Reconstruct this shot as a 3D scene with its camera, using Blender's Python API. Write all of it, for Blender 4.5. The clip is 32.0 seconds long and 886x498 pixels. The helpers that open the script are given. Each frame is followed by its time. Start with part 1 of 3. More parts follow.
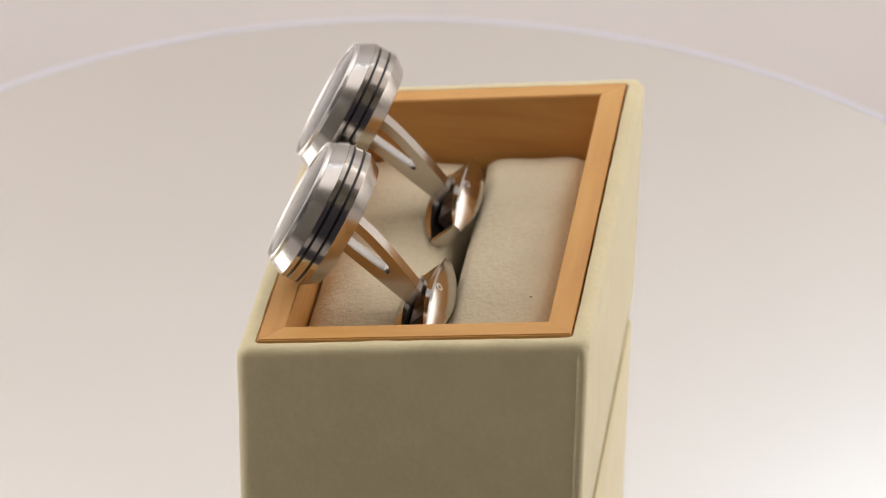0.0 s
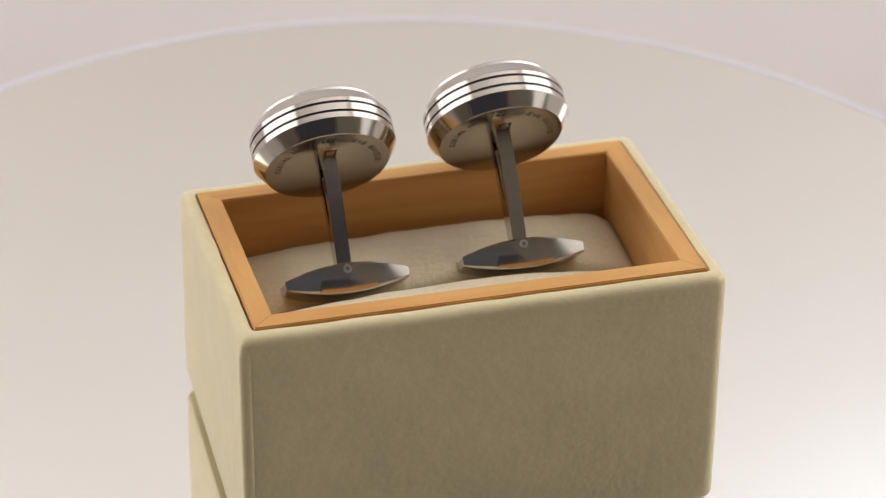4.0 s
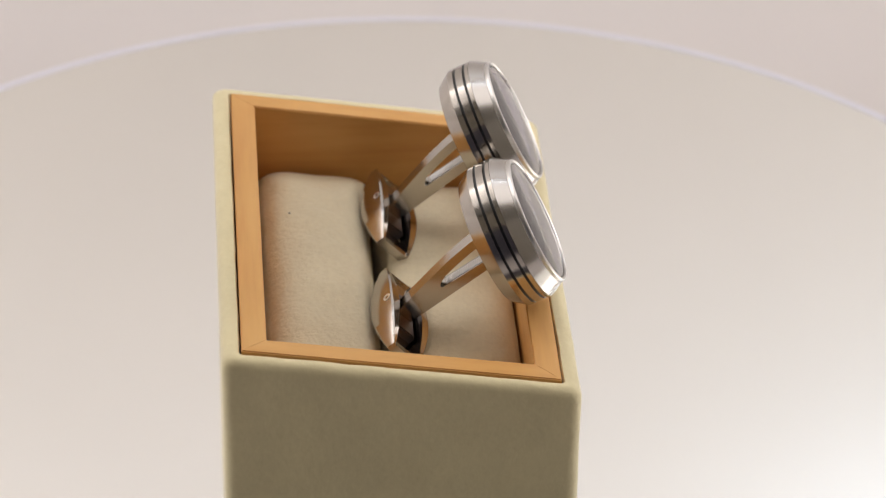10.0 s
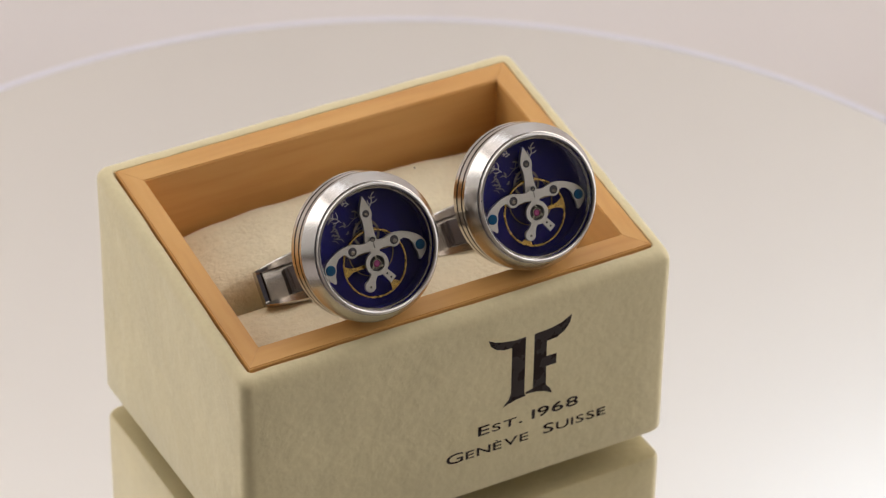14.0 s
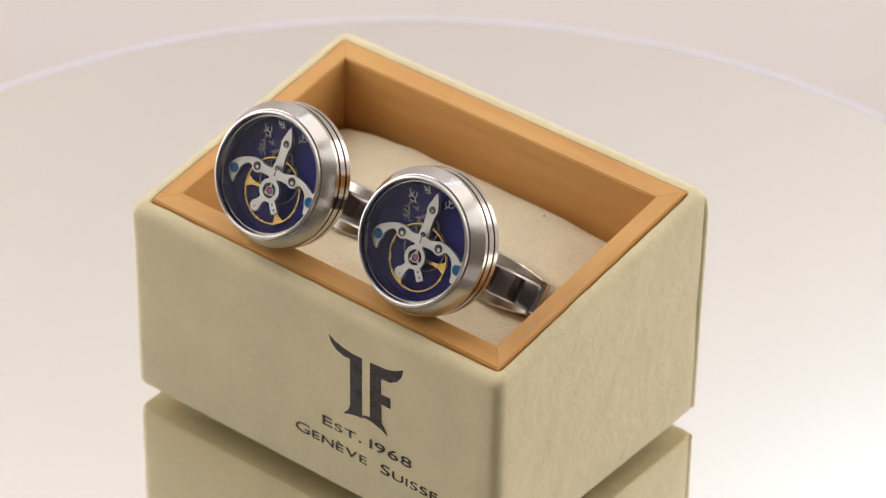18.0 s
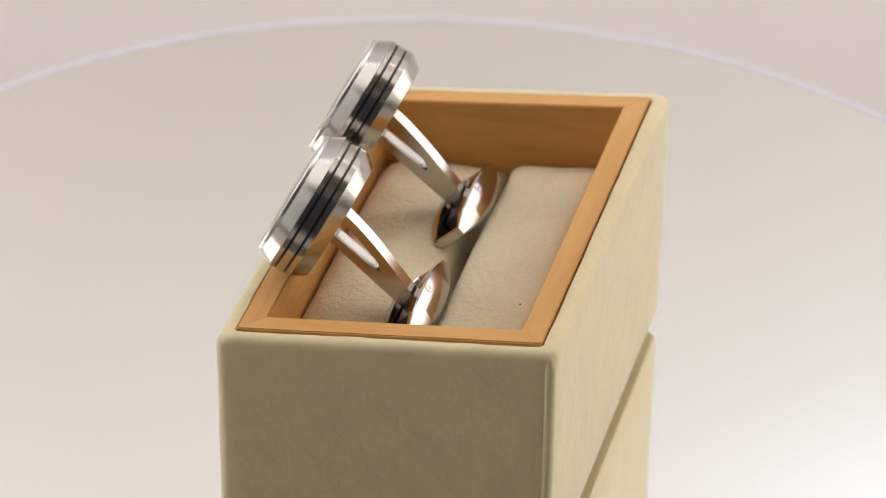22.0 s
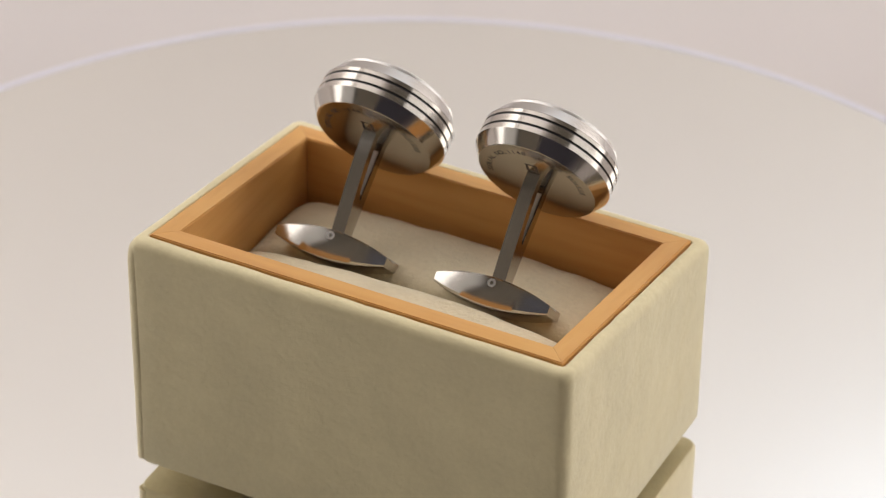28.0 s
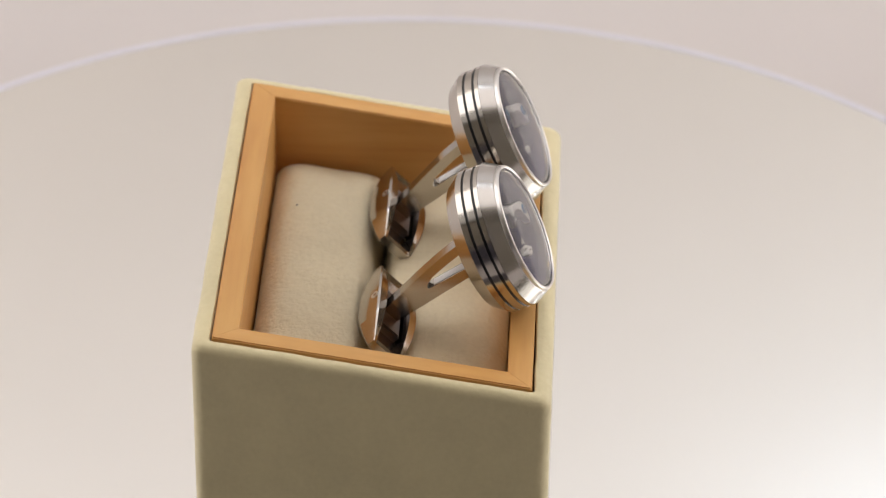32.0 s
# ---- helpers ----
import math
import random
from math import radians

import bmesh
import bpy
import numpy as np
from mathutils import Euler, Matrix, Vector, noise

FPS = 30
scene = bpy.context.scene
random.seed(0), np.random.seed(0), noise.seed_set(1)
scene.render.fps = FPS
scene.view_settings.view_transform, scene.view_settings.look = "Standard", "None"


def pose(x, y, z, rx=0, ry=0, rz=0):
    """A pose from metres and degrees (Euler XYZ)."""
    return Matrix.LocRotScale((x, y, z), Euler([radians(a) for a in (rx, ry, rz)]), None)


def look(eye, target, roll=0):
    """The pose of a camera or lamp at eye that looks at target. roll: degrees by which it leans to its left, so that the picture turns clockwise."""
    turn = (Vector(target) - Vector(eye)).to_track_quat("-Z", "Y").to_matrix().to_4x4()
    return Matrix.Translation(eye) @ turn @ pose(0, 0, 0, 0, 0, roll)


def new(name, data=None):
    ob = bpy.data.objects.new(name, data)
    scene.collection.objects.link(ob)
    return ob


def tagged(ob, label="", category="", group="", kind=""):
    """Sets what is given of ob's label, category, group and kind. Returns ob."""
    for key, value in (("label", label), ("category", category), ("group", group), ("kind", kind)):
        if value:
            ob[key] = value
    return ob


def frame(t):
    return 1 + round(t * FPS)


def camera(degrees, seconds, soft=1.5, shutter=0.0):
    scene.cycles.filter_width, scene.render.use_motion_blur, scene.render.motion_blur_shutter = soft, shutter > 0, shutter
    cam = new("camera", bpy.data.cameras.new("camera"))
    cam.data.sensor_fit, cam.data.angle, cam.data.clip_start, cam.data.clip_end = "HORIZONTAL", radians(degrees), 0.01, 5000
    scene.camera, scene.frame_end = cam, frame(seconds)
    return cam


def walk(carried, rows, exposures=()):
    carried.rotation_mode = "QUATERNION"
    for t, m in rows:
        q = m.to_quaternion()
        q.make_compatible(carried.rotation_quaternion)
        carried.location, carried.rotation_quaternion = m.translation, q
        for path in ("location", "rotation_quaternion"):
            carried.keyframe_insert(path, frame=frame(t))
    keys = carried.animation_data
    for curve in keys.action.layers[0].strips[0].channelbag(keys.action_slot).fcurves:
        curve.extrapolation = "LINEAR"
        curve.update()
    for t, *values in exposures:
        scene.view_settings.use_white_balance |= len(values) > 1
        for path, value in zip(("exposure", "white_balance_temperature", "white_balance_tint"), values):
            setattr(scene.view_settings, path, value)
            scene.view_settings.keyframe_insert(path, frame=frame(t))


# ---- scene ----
# A pair of watch-movement cufflinks in a slanted leather box that turns on a mirror turntable inside a light tent.
# The plan is drawn in small units of U metres; the origin is on the turntable's axis, level with the box's underside.
U = 0.00076

cam = camera(13.95, 32.0, soft=1.15)
# a nearly closed aperture: sharp at the box, a little soft at the far rim
cam.data.dof.use_dof, cam.data.dof.focus_distance, cam.data.dof.aperture_fstop = True, 0.482, 30.0
EYE = (0.0, -0.40950, 0.31744)
AIM = (0.00363, -0.00554, 0.03312)
VIEW = look(EYE, AIM, 0.886)
# the film brightens a little while the dials face it
walk(cam, [(0.0, VIEW), (32.0, VIEW)], [(0.0, 0.0), (14.5, 0.0), (16.5, 0.17), (19.2, 0.20), (21.0, 0.10), (23.0, 0.0), (32.0, 0.0)])


def turn(t):
    """Degrees by which the turntable stands at t seconds: steady, with the small swing of its drive once a round."""
    p = radians(16.6776 * t)
    return 261.01 - 16.6776 * t - 0.130 * math.cos(p) - 0.857 * math.sin(p) + 0.079 * math.cos(2 * p) + 0.433 * math.sin(2 * p)


# ---- world and light ----
scene.view_settings.exposure = 0.0
world = bpy.data.worlds.new("dim_room")
scene.world = world
world.use_nodes = True
world.node_tree.nodes["Background"].inputs[0].default_value = (0.90, 0.88, 1.0, 1)
world.node_tree.nodes["Background"].inputs[1].default_value = 0.13


def area_lamp(name, eye, target, sx, sy, watts, colour):
    data = bpy.data.lights.new(name, "AREA")
    data.shape, data.size, data.size_y, data.energy, data.color = "RECTANGLE", sx, sy, watts, colour
    ob = new(name, data)
    ob.matrix_world = look(eye, target)
    return ob


area_lamp("tent_lamp_top", (0.0, 0.22, 0.76), (0.0, 0.22, 0.0), 0.90, 0.46, 0.95, (1.0, 0.972, 0.952))
# each side panel glows strongly behind and weakly towards the opening
for x, watts, front in ((-0.585, 3.15, 0.25), (0.585, 3.20, 0.55)):
    area_lamp("tent_lamp_side", (x, 0.25, 0.40), (0.0, 0.25, 0.39), 0.60, 0.74, watts, (1.0, 0.960, 0.925))
    area_lamp("tent_lamp_side", (x, -0.16, 0.40), (0.0, -0.16, 0.39), 0.20, 0.74, front, (1.0, 0.960, 0.925))
area_lamp("tent_lamp_back", (-0.02, 0.38, 0.60), (-0.02, 0.55, 0.36), 0.90, 0.05, 0.75, (0.77, 0.88, 1.0))
area_lamp("tent_lamp_back", (0.27, 0.46, 0.52), (0.27, 0.55, 0.43), 0.26, 0.04, 0.26, (0.60, 0.80, 1.0))


# ---- materials ----
def material(name, colour, rough=0.5, metal=0.0):
    m = bpy.data.materials.new(name)
    m.use_nodes = True
    b = m.node_tree.nodes["Principled BSDF"]
    b.inputs["Base Color"].default_value = (*colour, 1)
    b.inputs["Roughness"].default_value = rough
    b.inputs["Metallic"].default_value = metal
    return m, m.node_tree, b


def noise_node(tree, scale, detail=4.0, stretch=(1, 1, 1), rough=0.55):
    co = tree.nodes.new("ShaderNodeTexCoord")
    mp = tree.nodes.new("ShaderNodeMapping")
    mp.inputs["Scale"].default_value = stretch
    tx = tree.nodes.new("ShaderNodeTexNoise")
    tx.inputs["Scale"].default_value, tx.inputs["Detail"].default_value, tx.inputs["Roughness"].default_value = scale, detail, rough
    tree.links.new(co.outputs["Object"], mp.inputs["Vector"])
    tree.links.new(mp.outputs["Vector"], tx.inputs["Vector"])
    return tx.outputs["Fac"]


def ramp(tree, fac, stops):
    r = tree.nodes.new("ShaderNodeValToRGB")
    while len(r.color_ramp.elements) < len(stops):
        r.color_ramp.elements.new(0.5)
    for e, (pos, col) in zip(r.color_ramp.elements, stops):
        e.position, e.color = pos, (*col, 1)
    tree.links.new(fac, r.inputs["Fac"])
    return r.outputs["Color"]


def mix(tree, a, b, fac, mode="MIX"):
    n = tree.nodes.new("ShaderNodeMix")
    n.data_type, n.blend_type = "RGBA", mode
    if isinstance(fac, float):
        n.inputs[0].default_value = fac
    else:
        tree.links.new(fac, n.inputs[0])
    tree.links.new(a, n.inputs[6])
    tree.links.new(b, n.inputs[7])
    return n.outputs[2]


def bump(tree, bsdf, height, distance, strength=1.0):
    n = tree.nodes.new("ShaderNodeBump")
    n.inputs["Distance"].default_value, n.inputs["Strength"].default_value = distance, strength
    tree.links.new(height, n.inputs["Height"])
    tree.links.new(n.outputs["Normal"], bsdf.inputs["Normal"])


def leather_material(name, light, dark, rough, grain, depth):
    m, tr, b = material(name, light, rough)
    fine = noise_node(tr, grain, 5.0, rough=0.6)
    broad = noise_node(tr, 90.0, 3.0)
    c1 = ramp(tr, fine, [(0.30, dark), (0.65, light)])
    c2 = ramp(tr, broad, [(0.30, tuple(v * 0.90 for v in light)), (0.70, tuple(min(1, v * 1.06) for v in light))])
    tr.links.new(mix(tr, c1, c2, 0.6), b.inputs["Base Color"])
    soft = noise_node(tr, 170.0, 2.0)
    n1, n2 = tr.nodes.new("ShaderNodeBump"), tr.nodes.new("ShaderNodeBump")
    n1.inputs["Distance"].default_value, n1.inputs["Strength"].default_value = 0.0009, 0.35
    n2.inputs["Distance"].default_value, n2.inputs["Strength"].default_value = depth, 0.8
    tr.links.new(soft, n1.inputs["Height"])
    tr.links.new(fine, n2.inputs["Height"])
    tr.links.new(n1.outputs["Normal"], n2.inputs["Normal"])
    tr.links.new(n2.outputs["Normal"], b.inputs["Normal"])
    b.inputs["Sheen Weight"].default_value = 0.35
    b.inputs["Sheen Roughness"].default_value = 0.5
    return m


LEATHER = leather_material("cream_leather", (0.75, 0.655, 0.395), (0.665, 0.572, 0.325), 0.60, 1250, 0.00011)
SUEDE = leather_material("beige_suede", (0.80, 0.70, 0.49), (0.66, 0.56, 0.375), 0.85, 1300, 0.00030)


def wood_material(name, stretch):
    m, tr, b = material(name, (0.6, 0.36, 0.16), 0.40)
    b.inputs["Specular IOR Level"].default_value = 0.35
    grain = noise_node(tr, 520, 5.0, stretch, 0.55)
    broad = noise_node(tr, 110, 3.0, tuple(max(v, 0.25) for v in stretch))
    c1 = ramp(tr, grain, [(0.28, (0.56, 0.264, 0.079)), (0.5, (0.69, 0.374, 0.122)), (0.75, (0.76, 0.458, 0.170))])
    c2 = ramp(tr, broad, [(0.3, (0.62, 0.300, 0.088)), (0.7, (0.76, 0.453, 0.162))])
    tr.links.new(mix(tr, c1, c2, 0.55), b.inputs["Base Color"])
    bump(tr, b, grain, 0.00003, 0.5)
    return m


WOOD_X = wood_material("pale_wood_long", (0.08, 1, 1))
WOOD_Y = wood_material("pale_wood_short", (1, 0.08, 1))


def metal_material(name, colour, rough, scratch=0.05):
    m, tr, b = material(name, colour, rough, 1.0)
    f = noise_node(tr, 700, 5.0, (1, 1, 1), 0.7)
    r = tr.nodes.new("ShaderNodeMapRange")
    r.inputs["To Min"].default_value, r.inputs["To Max"].default_value = rough, rough + scratch
    tr.links.new(f, r.inputs["Value"])
    tr.links.new(r.outputs["Result"], b.inputs["Roughness"])
    return m


STEEL = metal_material("polished_steel", (0.51, 0.475, 0.435), 0.125, 0.06)
BRUSHED = metal_material("brushed_steel", (0.60, 0.575, 0.55), 0.165, 0.07)
SATIN = metal_material("satin_steel", (0.74, 0.72, 0.70), 0.24, 0.10)
BRIDGE = metal_material("bridge_steel", (0.58, 0.56, 0.53), 0.32, 0.10)
DARK_STEEL = metal_material("dark_steel", (0.16, 0.14, 0.14), 0.30, 0.15)
TRAIN = metal_material("train_steel", (0.20, 0.19, 0.22), 0.30, 0.12)
RELIEF = metal_material("dull_silver", (0.55, 0.54, 0.58), 0.28, 0.10)
GOLD = metal_material("gilt_brass", (0.70, 0.47, 0.14), 0.22, 0.10)
BRASS = metal_material("dull_brass", (0.22, 0.17, 0.11), 0.32, 0.12)
BLUED = metal_material("blued_steel", (0.012, 0.095, 0.22), 0.25, 0.10)
DIAL, _, _b = material("navy_dial", (0.012, 0.011, 0.125), 0.30)
_b.inputs["IOR"].default_value = 1.16
FOIL, _t, _b = material("dark_foil", (0.020, 0.011, 0.012), 0.20)
_r = _t.nodes.new("ShaderNodeMapRange")
_r.inputs["From Min"].default_value, _r.inputs["From Max"].default_value = 0.35, 0.65
_r.inputs["To Min"].default_value, _r.inputs["To Max"].default_value = 0.14, 0.40
_t.links.new(noise_node(_t, 420, 4.0), _r.inputs["Value"])
_t.links.new(_r.outputs["Result"], _b.inputs["Roughness"])
_b.inputs["IOR"].default_value = 1.36
BLACK, _, _ = material("black_enamel", (0.012, 0.012, 0.014), 0.35)
RUBY, _, _b = material("ruby_jewel", (0.30, 0.06, 0.16), 0.10)
# near-black that paints the shade inside holes and recesses
RECESS_SHADE, _, _ = material("painted_recess_shade", (0.016, 0.014, 0.022), 0.45)
ENGRAVED, _, _ = material("engraved_ink", (0.07, 0.055, 0.045), 0.6)
GLASS, _, _b = material("clear_crystal", (1, 1, 1), 0.0)
_b.inputs["Transmission Weight"].default_value, _b.inputs["IOR"].default_value = 1.0, 1.15
_b.inputs["Coat Weight"].default_value, _b.inputs["Coat IOR"].default_value, _b.inputs["Coat Roughness"].default_value = 1.0, 1.24, 0.02
MIRROR, _, _ = material("mirror_silver", (0.965, 0.950, 0.905), 0.012, 1.0)
RIM, _, _ = material("frosted_edge", (0.60, 0.585, 0.655), 0.8)
PLASTIC, _, _ = material("white_plastic", (0.75, 0.74, 0.72), 0.4)


def cloth_material(name, colour, var):
    m, tr, b = material(name, colour, 0.9)
    f = noise_node(tr, 7.0, 3.0)
    g = noise_node(tr, 300.0, 3.0)
    tr.links.new(ramp(tr, f, [(0.3, tuple(v * (1 - var) for v in colour)), (0.7, colour)]), b.inputs["Base Color"])
    bump(tr, b, g, 0.0003, 0.3)
    return m


TENT = cloth_material("tent_fabric", (0.605, 0.565, 0.538), 0.03)
SHEET = cloth_material("backdrop_sheet", (0.585, 0.54, 0.525), 0.03)
# grey for unseen panels added to hold back light from the front
LIGHT_CUT = cloth_material("light_cut_grey", (0.135, 0.118, 0.093), 0.05)
ROOM = cloth_material("dim_room_paint", (0.50, 0.47, 0.50), 0.1)


# ---- mesh helpers ----
def part(name, bm, mat, parent=None, label="", smooth=None, scale=U):
    """Link a bmesh, drawn in plan units, as one mesh object under a thing or part."""
    bmesh.ops.recalc_face_normals(bm, faces=bm.faces)
    me = bpy.data.meshes.new(name)
    bm.to_mesh(me)
    bm.free()
    me.transform(Matrix.Scale(scale, 4))
    me.materials.append(mat)
    if smooth is not None:
        me.shade_smooth()
        me.set_sharp_from_angle(angle=radians(smooth))
    ob = new(name, me)
    ob.parent = parent
    if label:
        tagged(ob, label)
    return ob


def thing(name, label, category, group=""):
    return tagged(new(name), label, category, group)


def loft(bm, loops, closed=True, caps=(True, True)):
    """Skin a list of equal rings of points."""
    rings = [[bm.verts.new(p) for p in ring] for ring in loops]
    for a, b in zip(rings, rings[1:]):
        n = len(a)
        for i in range(n if closed else n - 1):
            j = (i + 1) % n
            bm.faces.new((a[i], a[j], b[j], b[i]))
    if caps[0]:
        bm.faces.new(rings[0][::-1])
    if caps[1]:
        bm.faces.new(rings[-1])
    return rings


def lathe(profile, n=96):
    """A body turned round z from (radius, height) pairs; a radius of 0 closes it."""
    bm = bmesh.new()
    prev = None
    for r, z in profile:
        if r < 1e-6:
            ring = [bm.verts.new((0, 0, z))]
        else:
            ring = [bm.verts.new((r * math.cos(2 * math.pi * i / n), r * math.sin(2 * math.pi * i / n), z)) for i in range(n)]
        if prev:
            for i in range(n):
                j = (i + 1) % n
                if len(prev) == 1:
                    bm.faces.new((prev[0], ring[i], ring[j]))
                elif len(ring) == 1:
                    bm.faces.new((prev[i], prev[j], ring[0]))
                else:
                    bm.faces.new((prev[i], prev[j], ring[j], ring[i]))
        prev = ring
    return bm


def moved(bm, m):
    bmesh.ops.transform(bm, matrix=m, verts=bm.verts)
    return bm


def join(bm, other):
    me = bpy.data.meshes.new("temporary")
    other.to_mesh(me)
    other.free()
    bm.from_mesh(me)
    bpy.data.meshes.remove(me)
    return bm


def prism(outline, z0, z1, bevel=0.0, both=False, seg=2):
    """A flat polygon given thickness."""
    bm = bmesh.new()
    lo, hi = ([bm.verts.new((x, y, z)) for x, y in outline] for z in (z0, z1))
    bm.faces.new(lo[::-1])
    bm.faces.new(hi)
    n = len(outline)
    for i in range(n):
        j = (i + 1) % n
        bm.faces.new((lo[i], lo[j], hi[j], hi[i]))
    if bevel:
        bmesh.ops.bevel(bm, geom=[e for e in bm.edges if abs(e.verts[0].co.z - e.verts[1].co.z) < 1e-6 and (both or e.verts[0].co.z > z0 + 1e-6)],
                        offset=bevel, segments=seg, affect="EDGES", clamp_overlap=True)
    return bm


def spline(points, steps=6):
    """A smooth line through points of any size."""
    p = [Vector(q) for q in points]
    p = [p[0] * 2 - p[1], *p, p[-1] * 2 - p[-2]]
    out = []
    for i in range(1, len(p) - 2):
        for k in range(steps):
            s = k / steps
            a, b, c, d = p[i - 1:i + 3]
            out.append(0.5 * (2 * b + (c - a) * s + (2 * a - 5 * b + 4 * c - d) * s * s + (3 * b - a - 3 * c + d) * s ** 3))
    out.append(p[-2])
    return out


def ribbon(points, z0, z1, bevel=0.0, steps=6, both=False, seg=2):
    """A flat arm along (x, y, half width) points."""
    q = spline([Vector(p) for p in points], steps)
    left, right = [], []
    for i, c in enumerate(q):
        d = q[min(i + 1, len(q) - 1)] - q[max(i - 1, 0)]
        nrm = Vector((-d.y, d.x)).normalized()
        left.append((c.x + nrm.x * c.z, c.y + nrm.y * c.z))
        right.append((c.x - nrm.x * c.z, c.y - nrm.y * c.z))
    return prism(left + right[::-1], z0, z1, bevel, both, seg)


def disc(x, y, r, z0, z1, n=28, bevel=0.0):
    b = bevel
    prof = [(0, z0), (r, z0), (r, z1 - b), (r - b, z1), (0, z1)] if b else [(0, z0), (r, z0), (r, z1), (0, z1)]
    return moved(lathe(prof, n), Matrix.Translation((x, y, 0)))


def ring(x, y, r0, r1, z0, z1, n=56):
    return moved(lathe([(r0, z0), (r1, z0), (r1, z1), (r0, z1), (r0, z0)], n), Matrix.Translation((x, y, 0)))


def rounded_rect(hx, hy, r, z, arc=6, side=24):
    """A ring of points round a rounded rectangle; z is a number or a function of (x, y)."""
    pts = []
    corners = [(hx - r, hy - r, 0), (-hx + r, hy - r, 90), (-hx + r, -hy + r, 180), (hx - r, -hy + r, 270)]
    for k, (cx, cy, a0) in enumerate(corners):
        a = [(cx + r * math.cos(radians(a0 + 90 * i / arc)), cy + r * math.sin(radians(a0 + 90 * i / arc))) for i in range(arc + 1)]
        nx, ny, na = corners[(k + 1) % 4]
        end = (nx + r * math.cos(radians(na)), ny + r * math.sin(radians(na)))
        pts += a
        pts += [(a[-1][0] + (end[0] - a[-1][0]) * i / side, a[-1][1] + (end[1] - a[-1][1]) * i / side) for i in range(1, side)]
    return [(x, y, z(x, y) if callable(z) else z) for x, y in pts]


def text_bm(body, size, thick, widen=1.0, small_caps=False, bold=0.0, spacing=1.0):
    """Lettering in the built-in font as a bmesh, centred on x, base line at y = 0."""
    cu = bpy.data.curves.new("lettering", "FONT")
    cu.body, cu.size, cu.extrude, cu.align_x, cu.offset, cu.space_character, cu.resolution_u = body, size, thick / 2, "CENTER", bold, spacing, 4
    if small_caps:
        cu.small_caps_scale = 0.76
        for ch, fmt in zip(body, cu.body_format):
            fmt.use_small_caps = ch.islower()
    ob = bpy.data.objects.new("lettering", cu)
    scene.collection.objects.link(ob)
    bpy.context.view_layer.update()
    me = bpy.data.meshes.new_from_object(ob.evaluated_get(bpy.context.evaluated_depsgraph_get()))
    bm = bmesh.new()
    bm.from_mesh(me)
    bpy.data.objects.remove(ob)
    bpy.data.curves.remove(cu)
    bpy.data.meshes.remove(me)
    return moved(bm, Matrix.Diagonal((widen, 1, 1, 1)))


MOVING = []


def rides(ob, m):
    """Stand a thing on the turntable at the pose m (metres, at a turn of 0)."""
    ob.matrix_world = m
    MOVING.append((ob, m))
    return ob


# ---- the light tent and the room ----
def slab(name, x0, x1, y0, y1, z0, z1, mat, label, category):
    bm = bmesh.new()
    bmesh.ops.create_cube(bm, size=1, matrix=Matrix.Translation(((x0 + x1) / 2, (y0 + y1) / 2, (z0 + z1) / 2)) @ Matrix.Diagonal((x1 - x0, y1 - y0, z1 - z0, 1)))
    ob = part(name, bm, mat, None, label, scale=1.0)
    return tagged(ob, "", category, "", "structure")


FLOOR_Z = -0.022
slab("floor", -2.0, 2.0, -0.80, 2.0, FLOOR_Z - 0.03, FLOOR_Z, SHEET, "pale pinkish beige cloth sheet under the turntable", "floor")
slab("ground", -2.0, 2.0, -2.0, -0.80, FLOOR_Z - 0.06, FLOOR_Z - 0.005, ROOM, "dim table top before the tent", "floor")
slab("wall_north", -0.60, 0.60, 0.55, 0.57, FLOOR_Z, 0.80, TENT, "white fabric back wall of the light tent", "wall")
slab("wall_west", -0.62, -0.60, -0.04, 0.57, FLOOR_Z, 0.80, TENT, "white fabric side wall of the light tent", "wall")
slab("wall_east", 0.60, 0.62, -0.04, 0.57, FLOOR_Z, 0.80, TENT, "white fabric side wall of the light tent", "wall")
slab("ceiling", -0.62, 0.62, -0.04, 0.57, 0.80, 0.82, TENT, "white fabric roof of the light tent", "ceiling")
# unseen grey panels, added to dim front-facing sides and shape the metal's reflections
slab("ceiling", -0.62, 0.62, -0.30, -0.04, 0.80, 0.82, LIGHT_CUT, "unseen grey front strip of the roof, added to cut front light", "ceiling")
slab("wall_west", -0.62, -0.60, -0.30, -0.04, FLOOR_Z, 0.80, LIGHT_CUT, "unseen grey front strip of the side, added to cut front light", "wall")
slab("wall_east", 0.60, 0.62, -0.30, -0.04, FLOOR_Z, 0.80, LIGHT_CUT, "unseen grey front strip of the side, added to cut front light", "wall")
slab("light_cut_front", -0.62, -0.17, -0.32, -0.30, FLOOR_Z, 0.80, LIGHT_CUT, "unseen grey front panel, added to shape light and reflections", "wall")
slab("light_cut_front", 0.17, 0.62, -0.32, -0.30, FLOOR_Z, 0.80, LIGHT_CUT, "unseen grey front panel, added to shape light and reflections", "wall")
slab("light_cut_front", -0.17, 0.17, -0.32, -0.30, 0.56, 0.80, LIGHT_CUT, "unseen grey front panel, added to shape light and reflections", "wall")
slab("wall_south", -2.0, 2.0, -2.02, -2.0, FLOOR_Z, 2.4, ROOM, "dim grey wall of the room behind the tent", "wall")

